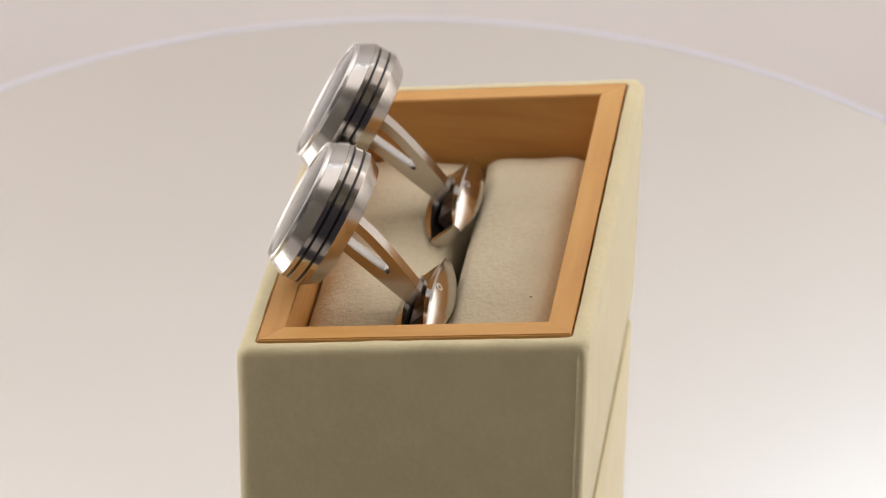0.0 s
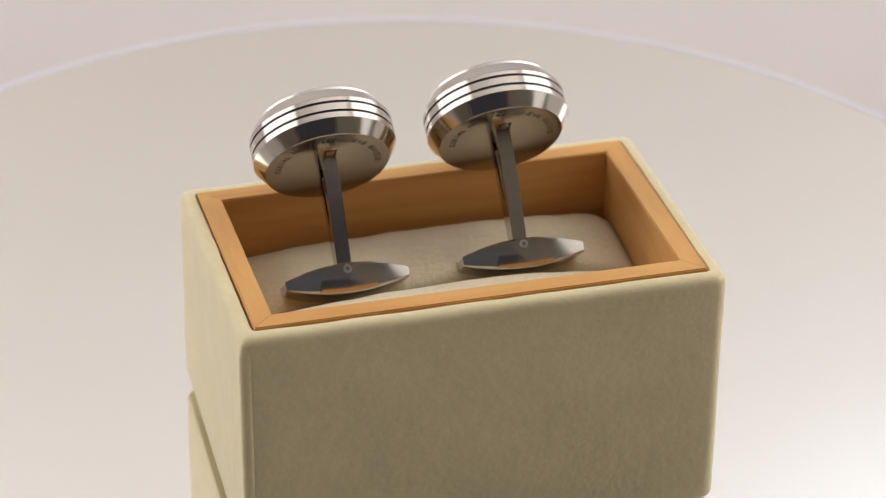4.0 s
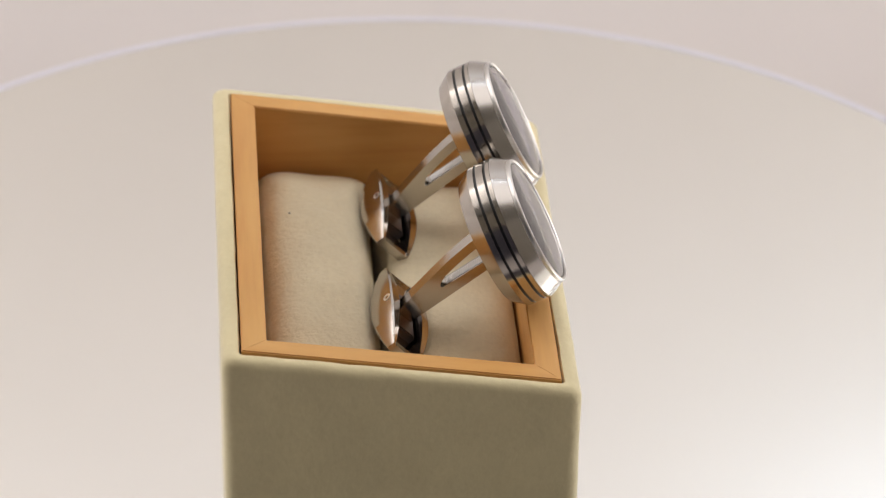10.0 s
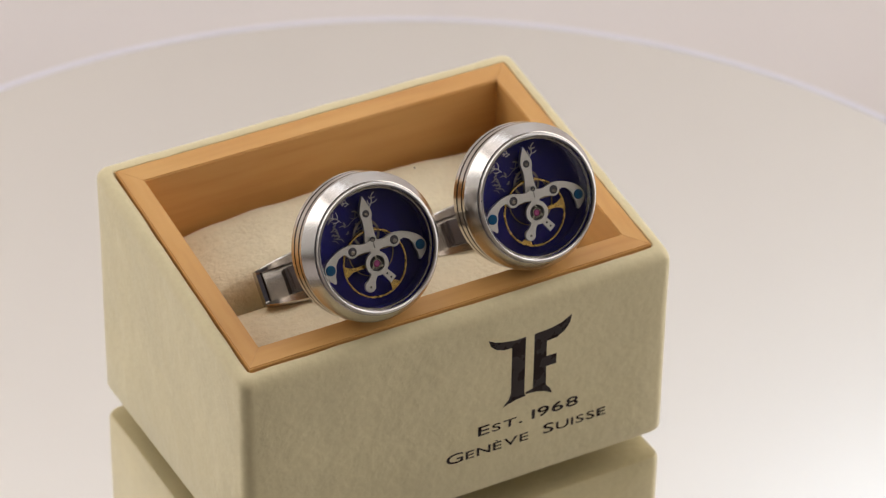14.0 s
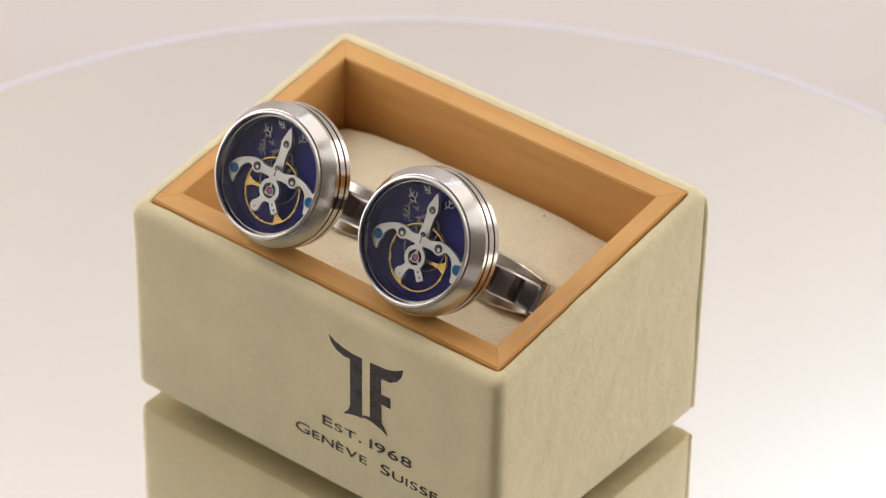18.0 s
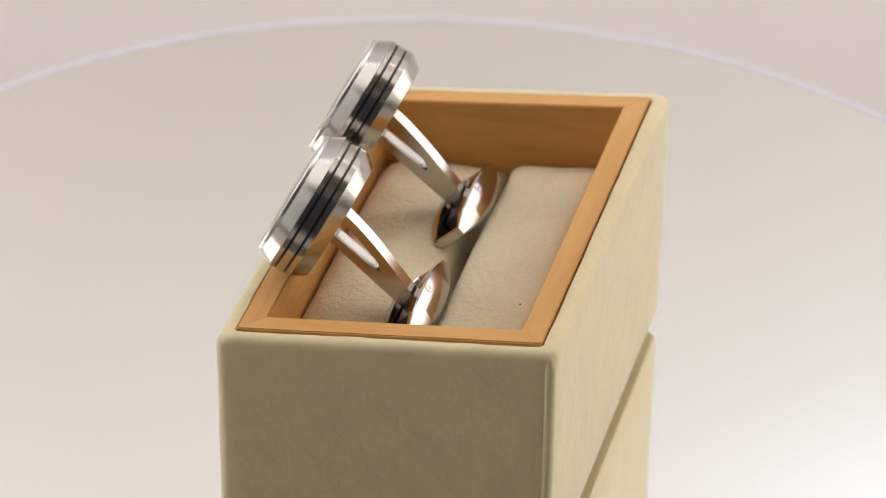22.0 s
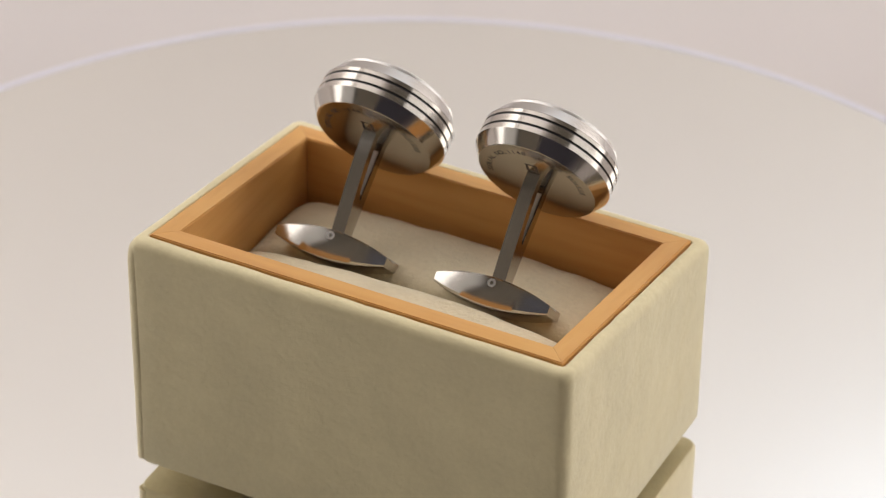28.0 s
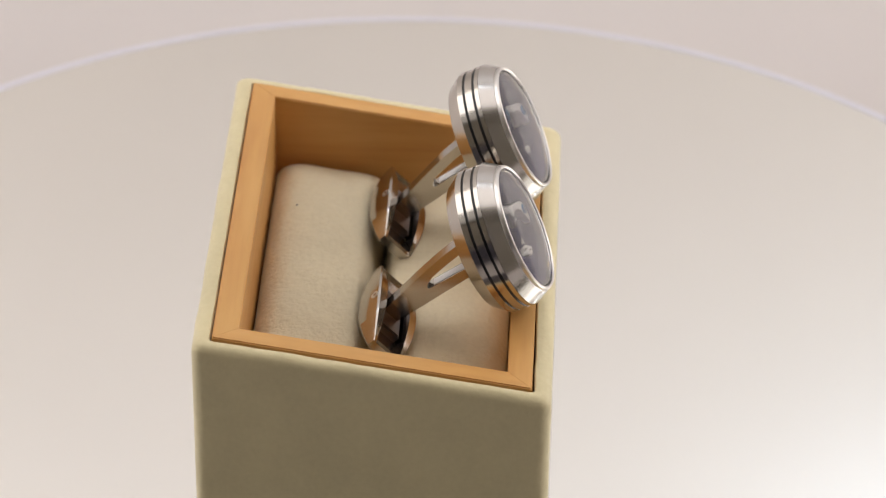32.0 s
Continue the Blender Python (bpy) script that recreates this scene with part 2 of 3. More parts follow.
# ---- the turntable ----
PLATE_R, PLATE_Z = 147.0, -2.9
turntable = thing("turntable", "round mirror turntable with a frosted pale edge", "turntable")
part("mirror", lathe([(0, PLATE_Z - 3.0), (PLATE_R, PLATE_Z - 3.0), (PLATE_R, PLATE_Z), (0, PLATE_Z)], 192), MIRROR, turntable, "round mirror plate", 30)
part("rim", lathe([(PLATE_R - 0.6, PLATE_Z + 0.03), (PLATE_R - 0.3, PLATE_Z + 0.10), (PLATE_R + 1.4, PLATE_Z - 0.10), (PLATE_R + 2.0, PLATE_Z - 0.9), (PLATE_R + 1.6, PLATE_Z - 3.2), (PLATE_R + 0.02, PLATE_Z - 3.2), (PLATE_R + 0.02, PLATE_Z + 0.03), (PLATE_R - 0.6, PLATE_Z + 0.03)], 192), RIM, turntable, "frosted pale edge", 60)
part("base", lathe([(0, FLOOR_Z / U + 0.02), (118, FLOOR_Z / U + 0.02), (122, FLOOR_Z / U + 1), (122, PLATE_Z - 5), (126, PLATE_Z - 3.05), (0, PLATE_Z - 3.05)], 96), PLASTIC, turntable, "white plastic base", 40)
rides(turntable, Matrix.Identity(4))

# ---- the leather box ----
BOX = Matrix.Translation((-4.152 * U, 5.279 * U, 0))
HX, HY = 43.4, 30.8


def top(x, y):
    return 45.40 + 0.1535 * y


def wobble(points, amount, seed):
    out = []
    for p in points:
        v = Vector(p)
        n = noise.noise_vector(v * 0.22 + Vector((seed, 0, 0)))
        out.append(v + n * amount)
    return out


box = thing("cufflink_box", "open slanted cream leather cufflink box with a pale wooden lining", "box")
loops = []
for inset, z in ((3.2, 0.0), (1.1, 0.0), (0.35, 0.3), (0.0, 1.1)):
    loops.append(rounded_rect(HX - inset, HY - inset, 2.2, z))
for k in (0.25, 0.5, 0.75):
    loops.append(wobble(rounded_rect(HX, HY, 2.2, lambda x, y: 1.1 + k * (top(x, y) - 4.1)), 0.14, 5.0))
for inset, drop, rr in ((-0.05, 2.6, 2.1), (0.05, 1.55, 2.1), (0.45, 0.75, 2.0), (1.1, 0.25, 1.8), (2.0, 0.02, 1.4), (2.85, 0.12, 1.0), (3.08, 0.5, 0.7), (3.1, 1.5, 0.5), (3.1, 30.0, 0.5)):
    loops.append(wobble(rounded_rect(HX - inset + (0.45 if inset > 2 else 0.2 * inset), HY - inset, rr, lambda x, y: top(x, y) - drop), 0.17 if drop < 2.5 else 0.12, 3.0))
bm = bmesh.new()
loft(bm, loops, caps=(True, True))
part("body", bm, LEATHER, box, "cream grained leather cover", 35)
# the raw edge of the back panel's leather stands up as a bead at one corner and runs over the lip
line = spline([(HX - 1.15, HY - 1.05, 0.9), (HX - 1.10, HY - 1.05, 12), (HX - 1.0, HY - 1.0, 24), (HX - 0.9, HY - 1.0, 36), (HX - 0.85, HY - 1.0, 44.5),
               (HX - 1.0, HY - 1.1, 46.8), (HX - 1.35, HY - 1.3, 48.0), (HX - 1.9, HY - 1.8, 48.75), (HX - 2.6, HY - 2.6, 49.0)], 8)
loops = []
for i, c in enumerate(line):
    d = (line[min(i + 1, len(line) - 1)] - line[max(i - 1, 0)]).normalized()
    across = Vector((0.25, 1, 0)).cross(d).normalized()
    along = d.cross(across).normalized()
    k = 1 - 0.45 * max(0.0, (i - 48) / 16)
    n = 0.09 * noise.noise(Vector((0, 0, c.z * 0.7)))
    loops.append([c + (across * (1.30 + n) * math.cos(a) + along * 1.05 * math.sin(a)) * k for a in (2 * math.pi * q / 14 for q in range(14))])
bm = bmesh.new()
loft(bm, loops)
part("leather_edge", bm, LEATHER, box, "raised raw leather edge at one corner", 50)
part("base_board", prism([(-33, -20.5), (33, -20.5), (33, 20.5), (-33, 20.5)], PLATE_Z, 0.05), LEATHER, box, "low inset base")
WX, WY, IX, IY = 40.5, 27.45, 36.6, 23.05


def board(outline, mat, name):
    bm = bmesh.new()
    lo = [bm.verts.new((x, y, 14.0)) for x, y in outline]
    hi = [bm.verts.new((x, y, top(x, y) + 0.28)) for x, y in outline]
    bm.faces.new(lo[::-1])
    upper = bm.faces.new(hi)
    for i in range(4):
        j = (i + 1) % 4
        bm.faces.new((lo[i], lo[j], hi[j], hi[i]))
    bmesh.ops.bevel(bm, geom=[list(upper.edges)[0], list(upper.edges)[2]], offset=0.22, segments=2, affect="EDGES")
    return part(name, bm, mat, box, "", 30)


g = 0.035
board([(-WX + g, -WY), (WX - g, -WY), (IX - g, -IY), (-IX + g, -IY)], WOOD_X, "wooden_board")
board([(WX - g, WY), (-WX + g, WY), (-IX + g, IY), (IX - g, IY)], WOOD_X, "wooden_board")
board([(WX, -WY + g), (WX, WY - g), (IX, IY - g), (IX, -IY + g)], WOOD_Y, "wooden_board")
board([(-WX, WY - g), (-WX, -WY + g), (-IX, -IY + g), (-IX, IY - g)], WOOD_Y, "wooden_board")

# printing on the front: an emblem of two winged pillars and two lines of capitals
FRONT = Matrix.Translation((0, -HY - 0.03, 0)) @ Matrix.Rotation(radians(90), 4, "X")
left_wing = [(5.0, 34.0), (5.5, 32.6), (6.6, 31.5), (8.2, 30.9), (9.9, 30.8), (9.9, 20.6), (9.4, 19.2), (8.2, 17.9), (9.6, 18.4), (11.2, 18.8), (13.0, 19.0), (12.7, 19.6), (12.7, 32.3), (10.4, 32.3), (8.0, 32.7), (6.4, 33.2)]
right_wing = [(14.5, 32.2), (14.5, 19.6), (13.0, 19.3), (13.0, 18.9), (15.2, 18.7), (17.1, 18.1), (18.6, 17.2), (18.0, 18.6), (17.2, 19.6), (17.1, 23.9), (19.2, 23.9), (19.2, 26.2), (17.1, 26.2), (17.1, 29.7), (19.2, 29.9), (20.8, 30.9), (21.8, 32.4), (22.2, 34.2), (20.2, 33.0), (18.0, 32.4)]
bm = prism(left_wing, -0.02, 0.05)
join(bm, prism([(x, 34.1 - 0.975 * (34.0 - z)) for x, z in right_wing], -0.02, 0.05))
part("emblem", moved(bm, FRONT), FOIL, box, "dark foil emblem of two winged pillars")


def caps_line(words, x0, x1, base, height):
    """A line of capitals and small capitals fitted between x0 and x1."""
    bm, pen = bmesh.new(), 0.0
    for ch in words:
        if ch == " ":
            pen += 0.50 * height
            continue
        size = height / 0.70 * (0.80 if ch.islower() else 1.0)
        c = text_bm(ch.upper(), size, 0.07, 1.45, False, 0.012)
        lo, hi = min(v.co.x for v in c.verts), max(v.co.x for v in c.verts)
        join(bm, moved(c, Matrix.Translation((pen - lo, 0, 0))))
        pen += hi - lo + 0.20 * height
    k = (x1 - x0) / (pen - 0.20 * height)
    return moved(bm, FRONT @ Matrix.Translation((x0, base, 0.015)) @ Matrix.Diagonal((k, 1, 1, 1)))


part("lettering", caps_line("Est. 1968", 3.3, 24.2, 13.1, 2.1), FOIL, box, "dark foil line with a founding year")
part("lettering", caps_line("Gen\u00e8ve  Suisse", -3.2, 30.2, 8.7, 2.2), FOIL, box, "dark foil line of a place name")
rides(box, BOX)

# ---- the cushion ----
cushion = thing("cushion", "plump beige suede cushion of two rolls", "cushion")


def roll(y0, y1, seed):
    """A stuffed roll along x; the side next to its neighbour falls into the seam between them."""
    bm = bmesh.new()
    loops = []
    cy, hw = (y0 + y1) / 2, (y1 - y0) / 2
    for i in range(49):
        s = -1 + 2 * i / 48
        x = 36.4 * s
        seam = 9.0 * (1 - abs(s) ** 4) + 0.9
        loop = []
        for k in range(33):
            v = math.sin(math.pi * (k / 32 - 0.5))
            y = cy + hw * v
            inner = v * cy < 0
            if cy > 0:
                z = top(x, y) - 13.4 + 4.9 * (1 - 0.85 * abs(s) ** 3.2) * (1 - (0.35 * v ** 6 if inner else v ** 4))
            else:
                z = 31.2 + 0.07 * y + 4.1 * (1 - 0.85 * abs(s) ** 3.2) * (1 - 0.5 * v * v)
            z -= (seam if inner else 2.4) * abs(v) ** (12 if inner else 7)
            z -= 1.2 * abs(s) ** 24
            z += 0.45 * noise.noise(Vector((x, y, 0)) * 0.14 + Vector((seed, 0, 0)))
            loop.append((x, y, z))
        loop += [(x, y1, 16.0), (x, y0, 16.0)]
        loops.append(loop)
    loft(bm, loops)
    return part("roll", bm, SUEDE, cushion, "", 60)


roll(-22.6, 1.1, 1.0)
roll(2.0, 22.8, 7.0)
speck = lathe([(0, -0.2), (0.16, -0.15), (0.2, 0.0), (0.1, 0.15), (0, 0.17)], 10)
part("dark_speck", moved(speck, Matrix.Translation((16.0, 17.4, 39.05 + 0.45 * noise.noise(Vector((16.0, 17.4, 0)) * 0.14 + Vector((7.0, 0, 0)))))), BLACK, cushion, "tiny dark lint speck")
rides(cushion, BOX)

# ---- the cufflinks ----
TILT = 27.0
BAR_Y, BAR_Z = -1.7, 36.8
HEAD_Y, HEAD_Z = -21.9 - BAR_Y, 55.1 - BAR_Z
_e = radians(TILT)
HEAD_POSE = Matrix(((1, 0, 0, 0), (0, math.sin(_e), -math.cos(_e), HEAD_Y), (0, math.cos(_e), math.sin(_e), HEAD_Z), (0, 0, 0, 1)))
_p = radians(45.0)
BAR = Matrix(((1, 0, 0, 0), (0, math.sin(_p), -math.cos(_p), 0), (0, math.cos(_p), math.sin(_p), 0), (0, 0, 0, 1)))
SIDE = Matrix(((0, 0, 1, 0), (1, 0, 0, 0), (0, 1, 0, 0), (0, 0, 0, 1)))


def cufflink(lean, spin):
    """One cufflink about its toggle's middle; lean is how far back its head stands, spin how its balance wheel has stopped."""
    HEAD = Matrix.Translation((0, lean, 0)) @ HEAD_POSE
    link = thing("cufflink", "polished steel cufflink with a navy watch-movement dial under crystal", "cufflink", "pair of cufflinks")
    # turned case with two grooves
    prof = [(0, -6.7), (11.2, -6.7), (11.45, -6.6), (13.0, -4.4), (13.2, -4.1), (13.2, -3.02), (12.8, -2.98), (12.8, -2.56), (13.2, -2.52),
            (13.2, -1.16), (12.8, -1.12), (12.8, -0.70), (13.2, -0.66), (13.2, 0.10), (12.9, 0.14), (10.95, 0.14), (10.95, -1.7), (0, -1.7)]
    case = part("case", moved(lathe(prof, 120), HEAD), STEEL, link, "polished steel case with two grooves", 24)
    prof = [(10.9, 0.15), (13.2, 0.15), (13.02, 0.48), (11.78, 2.55), (11.62, 2.62), (11.5, 2.50), (10.9, 2.50), (10.9, 0.15)]
    part("bezel", moved(lathe(prof, 120), HEAD), BRUSHED, case, "finely brushed sloping bezel", 24)
    prof = [(10.9, 2.52), (11.54, 2.52), (11.56, 3.12), (11.42, 3.34), (11.15, 3.40), (10.95, 3.20), (10.9, 2.52)]
    part("crystal_ring", moved(lathe(prof, 120), HEAD), SATIN, case, "thin bright ring round the crystal", 30)
    for z in (-2.77, -0.91):
        part("groove_ring", moved(ring(0, 0, 12.75, 12.98, z - 0.2, z + 0.2, 120), HEAD), BLACK, case, "black enamel groove", 40)
    # movement
    WORKS = HEAD @ Matrix.Translation((0.0, -0.5, 0.65))
    DEEP = HEAD @ Matrix.Translation((-0.25, -0.6, 0.0))
    dial = part("dial", moved(disc(0, 0, 10.8, -1.65, -1.40, 72), HEAD), DIAL, link, "dark navy dial plate")
    part("dial_wall", moved(ring(0, 0, 10.66, 10.88, -1.45, 2.28, 96), HEAD), DIAL, link, "navy wall round the dial", 40)
    part("inner_ring", moved(ring(0, 0, 10.42, 10.64, 1.7, 2.28, 96), HEAD), STEEL, case, "thin steel ring under the crystal", 40)
    # balance wheel whose arms flare towards the rim
    bm = lathe([(5.78, -1.0), (6.02, -1.0), (6.10, -0.80), (6.02, -0.62), (5.78, -0.62), (5.70, -0.80), (5.78, -1.0)], 72)
    for a in (spin, spin - 120):
        c, d = math.cos(radians(a)), math.sin(radians(a))
        join(bm, ribbon([(1.2 * c, 1.2 * d, 0.26), (3.0 * c, 3.0 * d, 0.30), (4.4 * c, 4.4 * d, 0.42), (5.2 * c, 5.2 * d, 0.78), (5.82 * c, 5.82 * d, 1.15)], -0.92, -0.70, steps=4))
    part("balance_wheel", moved(bm, WORKS @ Matrix.Translation((0.15, -2.45, 0))), GOLD, link, "gilt balance wheel with flared arms", 40)
    bm = ribbon([(0.55, 9.6, 0.05), (0.55, 8.3, 0.60), (0.55, 6.7, 1.12), (0.5, 5.3, 0.88), (0.45, 3.7, 0.86), (0.4, 2.2, 1.05), (0.4, 0.5, 1.35)], -0.55, 0.25, 0.24)
    spear = part("spear_bridge", moved(bm, DEEP), BRIDGE, link, "pointed steel bridge", 40)
    # no hole is cut: a dark disc paints its shade
    part("hole", moved(disc(0.55, 6.5, 0.66, 0.20, 0.28, 24), DEEP), RECESS_SHADE, spear, "dark disc painted as the shade in a hole")
    part("pin", moved(disc(0.62, 6.4, 0.30, 0.22, 0.34, 16, 0.08), DEEP), STEEL, spear, "small steel pin end")
    bm = bmesh.new()
    for k in (-1, 1):
        join(bm, ribbon([(0.25, 0.75, 1.05), (0.2 + k * 1.9, 0.75, 0.72), (0.15 + k * 3.4, 0.85, 0.98), (0.15 + k * 4.5, 1.05, 0.95), (0.15 + k * 5.5, 1.25, 0.60), (0.15 + k * 7.0, 0.75, 0.58), (0.15 + k * 8.2, -0.30, 0.88),
                         (0.15 + k * 8.75, -1.5, 1.12), (0.15 + k * 8.7, -2.6, 0.78), (0.15 + k * 8.15, -3.9, 0.10)], -0.55, 0.15, 0.22))
        join(bm, disc(0.15 + k * 4.05, 0.75, 1.25, -0.5, 0.16, 28, 0.14))
    join(bm, ring(0.15, -2.4, 1.42, 2.15, -0.35, 0.27, 40))
    join(bm, ribbon([(-0.55, -3.9, 0.62), (-1.2, -4.8, 0.62), (-1.75, -5.7, 0.80)], -0.3, 0.2, 0.10))
    join(bm, disc(-1.95, -6.0, 1.08, -0.3, 0.21, 24, 0.12))
    join(bm, ribbon([(1.05, -3.8, 0.58), (1.7, -4.7, 0.66), (2.6, -5.95, 0.72)], -0.3, 0.2, 0.10))
    join(bm, ribbon([(0.25, 0.3, 0.95), (0.2, -0.9, 0.85)], -0.3, 0.2))
    bridge = part("bridge", moved(bm, WORKS), BRIDGE, link, "bright steel skeleton bridge", 40)
    # dark discs set on the bridge paint the shade of its holes
    for x, y, r in ((-3.9, 0.75, 0.80), (4.2, 0.75, 0.80), (0.3, 1.9, 0.45), (-1.95, -6.0, 0.50)):
        part("hole", moved(disc(x, y, r, 0.05, 0.20, 28), WORKS), RECESS_SHADE, bridge, "dark disc painted as the shade in a hole")
        part("pin", moved(disc(x + 0.1 * r, y - 0.25 * r, 0.50 * r, 0.05, 0.25, 18, 0.06), WORKS), STEEL, bridge, "small steel pin end")
    for k in (-1, 1):
        part("screw", moved(disc(0.15 + k * 8.72, -1.35, 0.92, -0.2, 0.34, 24, 0.12), WORKS), BLUED, bridge, "blued steel screw")
    # two small dark discs imitate shaded holes in the plate
    for x, y in ((1.62, -4.6), (2.22, -5.4)):
        part("screw", moved(disc(x, y, 0.21, 0.1, 0.24, 16, 0.04), WORKS), RECESS_SHADE, bridge, "tiny dark disc painted as a shaded hole")
    part("jewel", moved(disc(0.15, -2.45, 0.62, -0.6, 0.10, 28, 0.2), WORKS), RUBY, bridge, "ruby jewel")
    bm = ring(0.15, -2.45, 0.66, 0.86, -0.5, 0.14, 36)
    for a in (90, 215, 325):
        c, d = math.cos(radians(a)), math.sin(radians(a))
        join(bm, ribbon([(0.15 + 0.8 * c, -2.45 + 0.8 * d, 0.24), (0.15 + 1.5 * c, -2.45 + 1.5 * d, 0.16)], -0.4, 0.12, 0.04, steps=2))
    part("jewel_setting", moved(bm, WORKS), STEEL, bridge, "polished three-pronged jewel setting")
    # shade at the bottom of the well, painted as a dark disc
    part("well", moved(disc(0.15, -2.4, 1.44, -0.45, -0.30, 36), WORKS), RECESS_SHADE, bridge, "dark disc painted as the shade in the jewel's well")
    # going train glimpsed behind the bridge
    bm = ring(0.2, 3.0, 2.1, 2.5, -0.95, -0.7, 48)
    join(bm, ribbon([(-1.9, 3.0, 0.18), (2.3, 3.0, 0.18)], -0.93, -0.72, steps=1))
    part("gear_wheel", moved(bm, DEEP @ Matrix.Translation((0, 0, 0.2))), DARK_STEEL, link, "small dark steel gear wheel")
    bm = ring(0.5, -0.4, 4.1, 4.28, -0.98, -0.80, 64)
    join(bm, ribbon([(-3.6, -0.4, 0.10), (4.6, -0.4, 0.10)], -0.96, -0.82, steps=1))
    part("gear_wheel", moved(bm, DEEP @ Matrix.Translation((0, 0, -0.15))), BRASS, link, "dull brass gear wheel behind the bridge")
    # relief on the dial: twigs near the rim, loose flecks beside the spear
    bm = bmesh.new()
    dice = random.Random(11)
    for cx, cy, lean_by, size in ((2.1, 7.7, -25, 0.62), (-5.0, 6.3, 50, 0.66), (-2.6, 8.5, 70, 0.45)):
        c, d = math.cos(radians(lean_by)), math.sin(radians(lean_by))
        for pts in ([(0, -1.6), (0.3, 0), (-0.2, 1.6), (0.4, 2.8)], [(0.2, -0.4), (1.2, 0.1), (1.7, 0.9)], [(0, 0.9), (1.0, 1.5)], [(-0.1, 0.6), (-0.9, 1.3)], [(0.1, -1.0), (-0.7, -0.5), (-1.0, 0.2)]):
            join(bm, ribbon([(cx + size * (x * c - y * d), cy + size * (x * d + y * c), 0.07) for x, y in pts], -1.04, -0.96, steps=2))
    part("engraving", moved(bm, HEAD @ Matrix.Translation((0.1, -0.2, 0.0))), RELIEF, dial, "fine dull silver relief of twigs", 30)
    bm = bmesh.new()
    for k in range(22):
        x, y, a, w = dice.uniform(-6.4, -1.2), dice.uniform(2.2, 6.6), dice.uniform(0, 3.1), dice.uniform(0.05, 0.20)
        c, d = math.cos(a) * dice.uniform(0.3, 1.0), math.sin(a) * dice.uniform(0.3, 1.0)
        join(bm, ribbon([(x - c, y - d, w * 0.4), (x + 0.4 * d, y - 0.4 * c, w), (x + c, y + d, w * 0.5)], -1.05 - 0.012 * k, -0.96 - 0.012 * k, steps=3))
    part("flecks", moved(bm, HEAD @ Matrix.Translation((0.1, -0.2, 0.0))), TRAIN, dial, "dark tangle of cut shapes beside the spear", 30)
    bm = lathe([(0, 2.30), (10.64, 2.30), (10.88, 2.9), (10.7, 3.12), (8.3, 3.40), (5.3, 3.62), (2.5, 3.72), (0, 3.75)], 96)
    glass = part("crystal", moved(bm, HEAD), GLASS, link, "clear domed watch crystal", 40)
    glass.visible_shadow = False
    # engraving round the back
    bm = bmesh.new()
    for words, mid, step in (("SERIAL NO.1148", 138, 6.6), ("GEN\u00c8VE SUISSE", 42, 6.6)):
        for i, ch in enumerate(words):
            if ch == " ":
                continue
            a = mid - (i - (len(words) - 1) / 2) * step
            m = Matrix.Rotation(radians(a - 90), 4, "Z") @ Matrix.Translation((0, 8.7, 0))
            join(bm, moved(text_bm(ch, 1.55, 0.04, 1.15, False, 0.02), m))
    for x, y, w, h in ((-0.9, 4.6, 0.5, 1.6), (0.9, 4.6, 0.5, 1.6), (0, 5.6, 2.6, 0.35), (0, 3.6, 2.6, 0.3)):
        join(bm, prism([(x - w / 2, y - h / 2), (x + w / 2, y - h / 2), (x + w / 2, y + h / 2), (x - w / 2, y + h / 2)], -0.02, 0.02))
    back = HEAD @ Matrix.Translation((0, 0, -6.7)) @ Matrix.Rotation(math.pi, 4, "Y")
    part("engraved_lettering", moved(bm, back), ENGRAVED, case, "engraved lettering round the back plate")
    # forked post, drawn in the y-z plane
    bk = Vector((HEAD_Y + lean, HEAD_Z)) - 6.5 * Vector((-math.cos(_e), math.sin(_e)))
    up = Vector((math.sin(_e), math.cos(_e)))
    hi, lo = bk + up * 1.9, bk - up * 3.3
    foot = Vector((0.9, -0.5))
    way = hi - foot
    across = Vector((way.y, -way.x)).normalized()

    def upper(f, depth):
        return foot + (hi - foot) * f + across * (1.6 - 0.7 * f + 3.4 * f * f * (1 - f) - depth)

    def lower(f, depth):
        return foot + (lo - foot) * f - across * (1.6 - 0.85 * f - depth)

    steps = [k / 20 for k in range(22)]
    outline = [upper(f, 0) for f in steps] + [upper(f, 1.75) for f in steps[::-1] if f > 0.52]
    a, b = upper(0.5, 1.75), lower(0.5, 2.25)
    mid, half = (a + b) / 2, (a - b) / 2
    outline += [mid + half * math.cos(q) - way.normalized() * half.length * math.sin(q) for q in (math.pi * k / 6 for k in range(7))]
    outline += [lower(f, 2.8 - 1.1 * f) for f in steps if f > 0.52] + [lower(f, 0) for f in steps[::-1]]
    part("post", moved(prism(outline, -1.3, 1.3, 0.28, True), SIDE), STEEL, link, "polished steel forked post", 40)
    c, d = lower(0.54, 2.8 - 1.1 * 0.54 + 0.02), lower(0.97, 2.8 - 1.1 * 0.97 + 0.02)
    n = Vector((d.y - c.y, c.x - d.x)).normalized()
    n = n if n.dot(across) > 0 else -n
    ribs = [c - n * 0.3]
    for k in range(24):
        ribs += [c + (d - c) * ((k + 0.1) / 24), c + (d - c) * ((k + 0.5) / 24) + n * 0.16, c + (d - c) * ((k + 0.9) / 24)]
    ribs.append(d - n * 0.3)
    part("ribbing", moved(prism([tuple(v) for v in ribs], -0.95, 0.95), SIDE), SATIN, link, "finely ribbed face of the lower prong")
    # hollow boat-shaped toggle
    bm = bmesh.new()
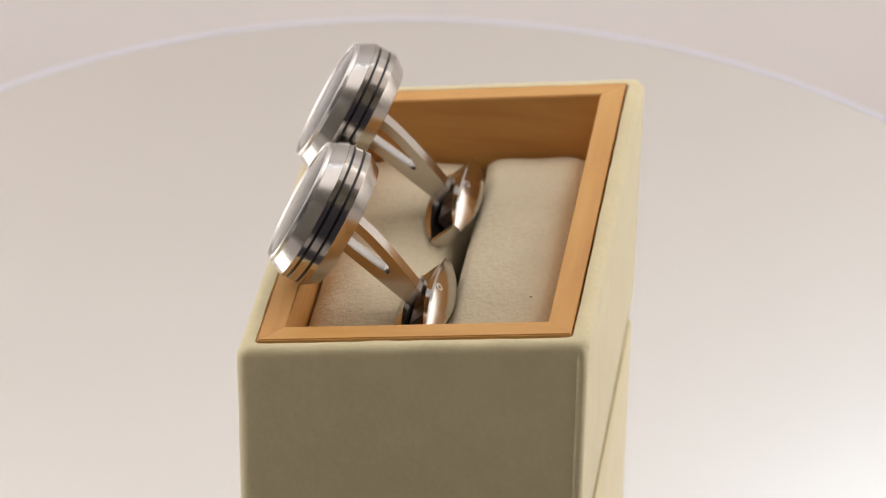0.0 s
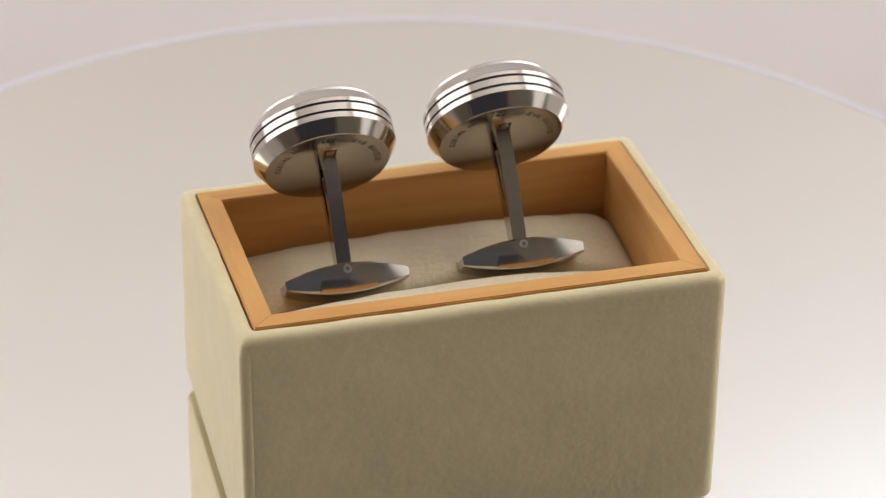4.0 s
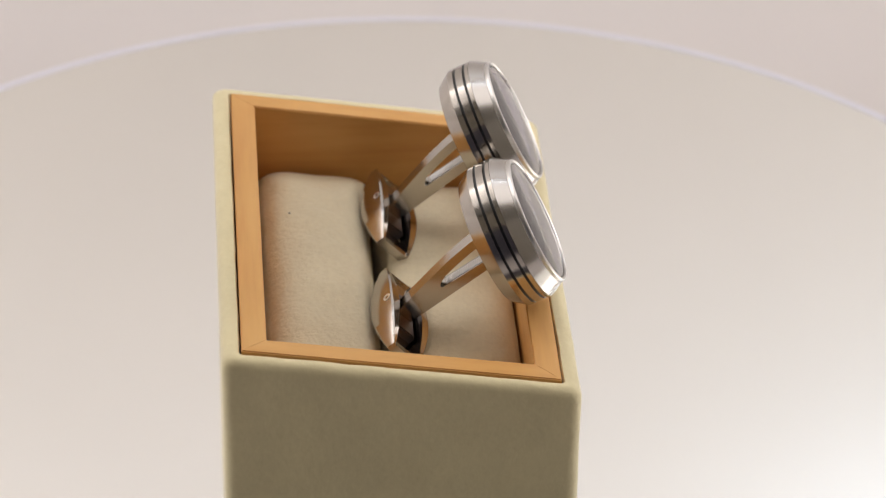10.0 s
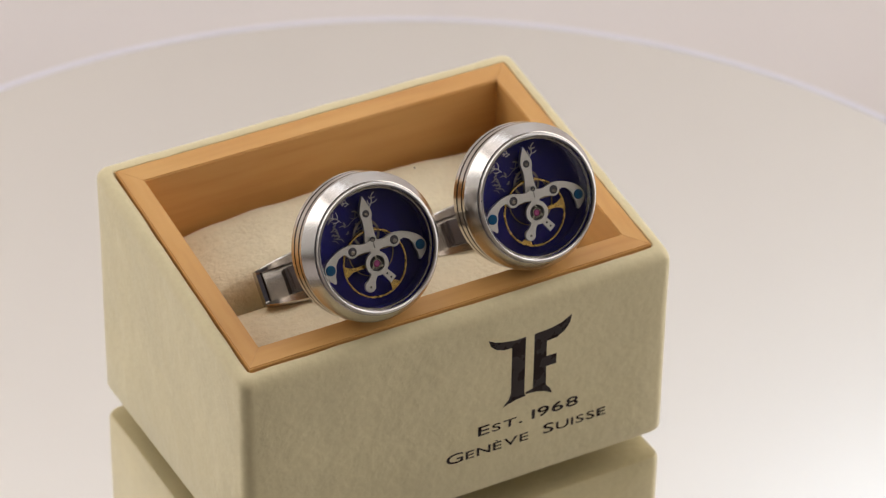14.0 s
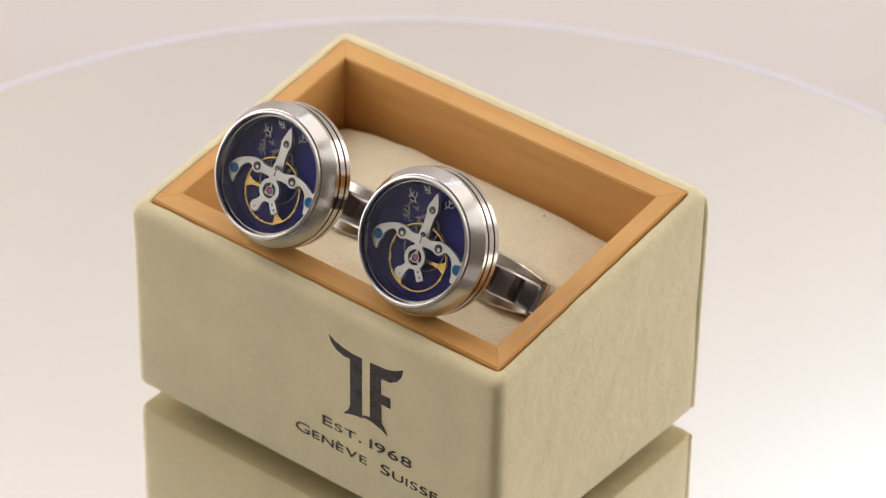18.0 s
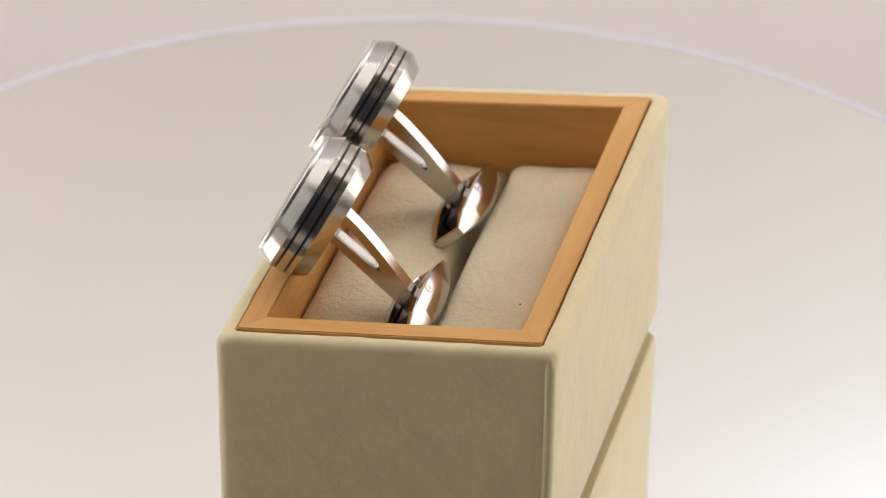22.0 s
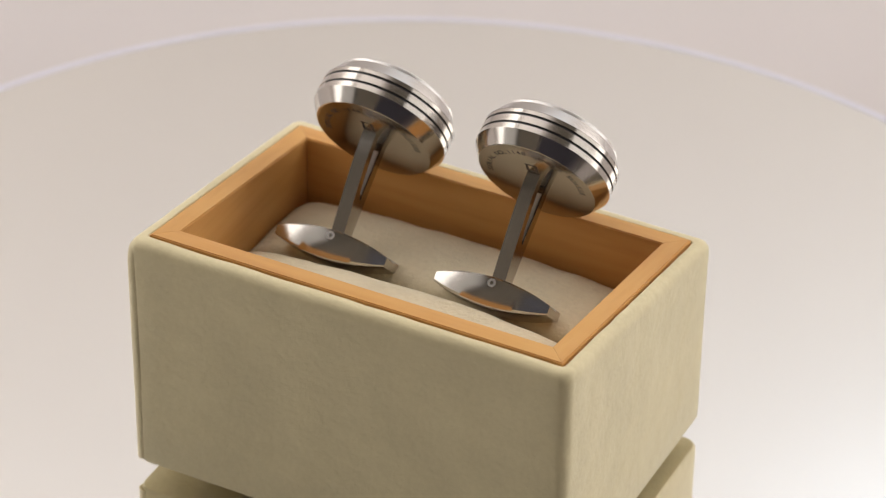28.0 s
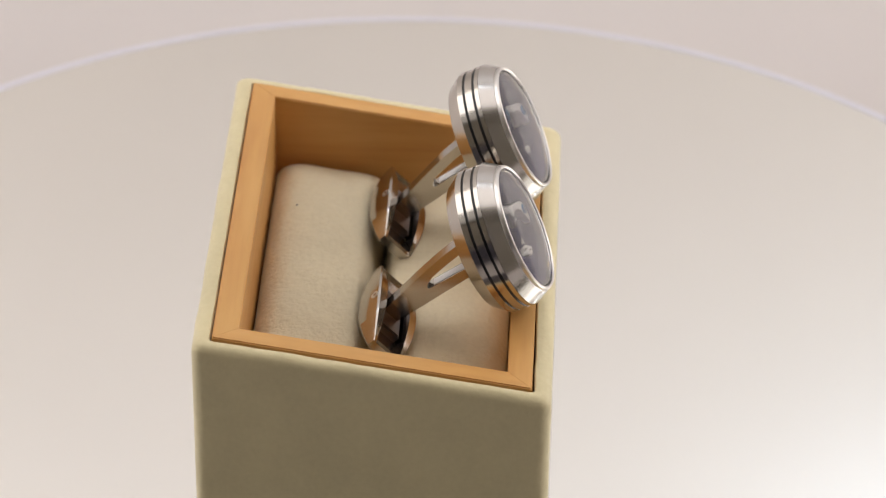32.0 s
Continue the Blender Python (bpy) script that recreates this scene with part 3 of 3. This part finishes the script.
    loops = []
    for i in range(33):
        s = -1 + 2 * i / 32
        x = 11.3 * s
        f = 1 - s * s
        outer = [(3.1 + 1.35 * f, 0.05 + 1.85 * f), (3.28 + 1.50 * f, 0.0 + 1.58 * f), (3.32 + 1.56 * f, -0.6 + 0.3 * f), (3.32 + 1.53 * f, -1.45 - 1.60 * f), (3.16 + 1.38 * f, -1.68 - 1.95 * f), (2.6 + 0.9 * f, -1.78 - 2.15 * f), (0.9, -1.8 - 2.25 * f)]
        wi, top_in, fl = 2.75 + 0.1 * f, 2.0 * f - 0.06, -0.35 - 1.1 * f
        if abs(s) > 0.91:
            fl = top_in - 0.1
        right = outer
        left = [(-a, b) for a, b in outer[::-1]]
        loops.append([(x, a, b) for a, b in right + left] + [(x, -wi, top_in), (x, -wi * 0.95, fl), (x, wi * 0.95, fl), (x, wi, top_in)])
    loft(bm, loops)
    toggle = part("toggle", moved(bm, BAR), STEEL, link, "polished steel boat-shaped toggle", 28)
    bm = prism([(-5.4, -2.3), (5.4, -2.3), (5.4, 2.3), (-5.4, 2.3)], -1.6, 0.35, 0.3)
    part("hinge_block", moved(bm, BAR), DARK_STEEL, toggle, "dark steel hinge block")
    for s in (-1, 1):
        m = BAR @ Matrix.Translation((0, s * 4.78, 0.75)) @ Matrix.Rotation(radians(-90 * s), 4, "X")
        part("hinge_pin", moved(ring(0, 0, 0.36, 0.78, -0.4, 0.14, 28), m), SATIN, toggle, "satin steel hinge pin")
        # the bore's shade is painted as a dark disc
        part("pin_end", moved(disc(0, 0, 0.36, -0.3, 0.03, 20), m), RECESS_SHADE, toggle, "sunk pin end painted dark as shade")
    return link


rides(cufflink(0.65, 2), BOX @ Matrix.Translation((18.4 * U, BAR_Y * U, BAR_Z * U)))
rides(cufflink(-0.45, -58), BOX @ Matrix.Translation((-14.3 * U, BAR_Y * U, (BAR_Z + 0.4) * U)))


def motions():
    for ob, m in MOVING:
        walk(ob, [(k / 4, Matrix.Rotation(radians(turn(k / 4)), 4, "Z") @ m) for k in range(129)])


motions()
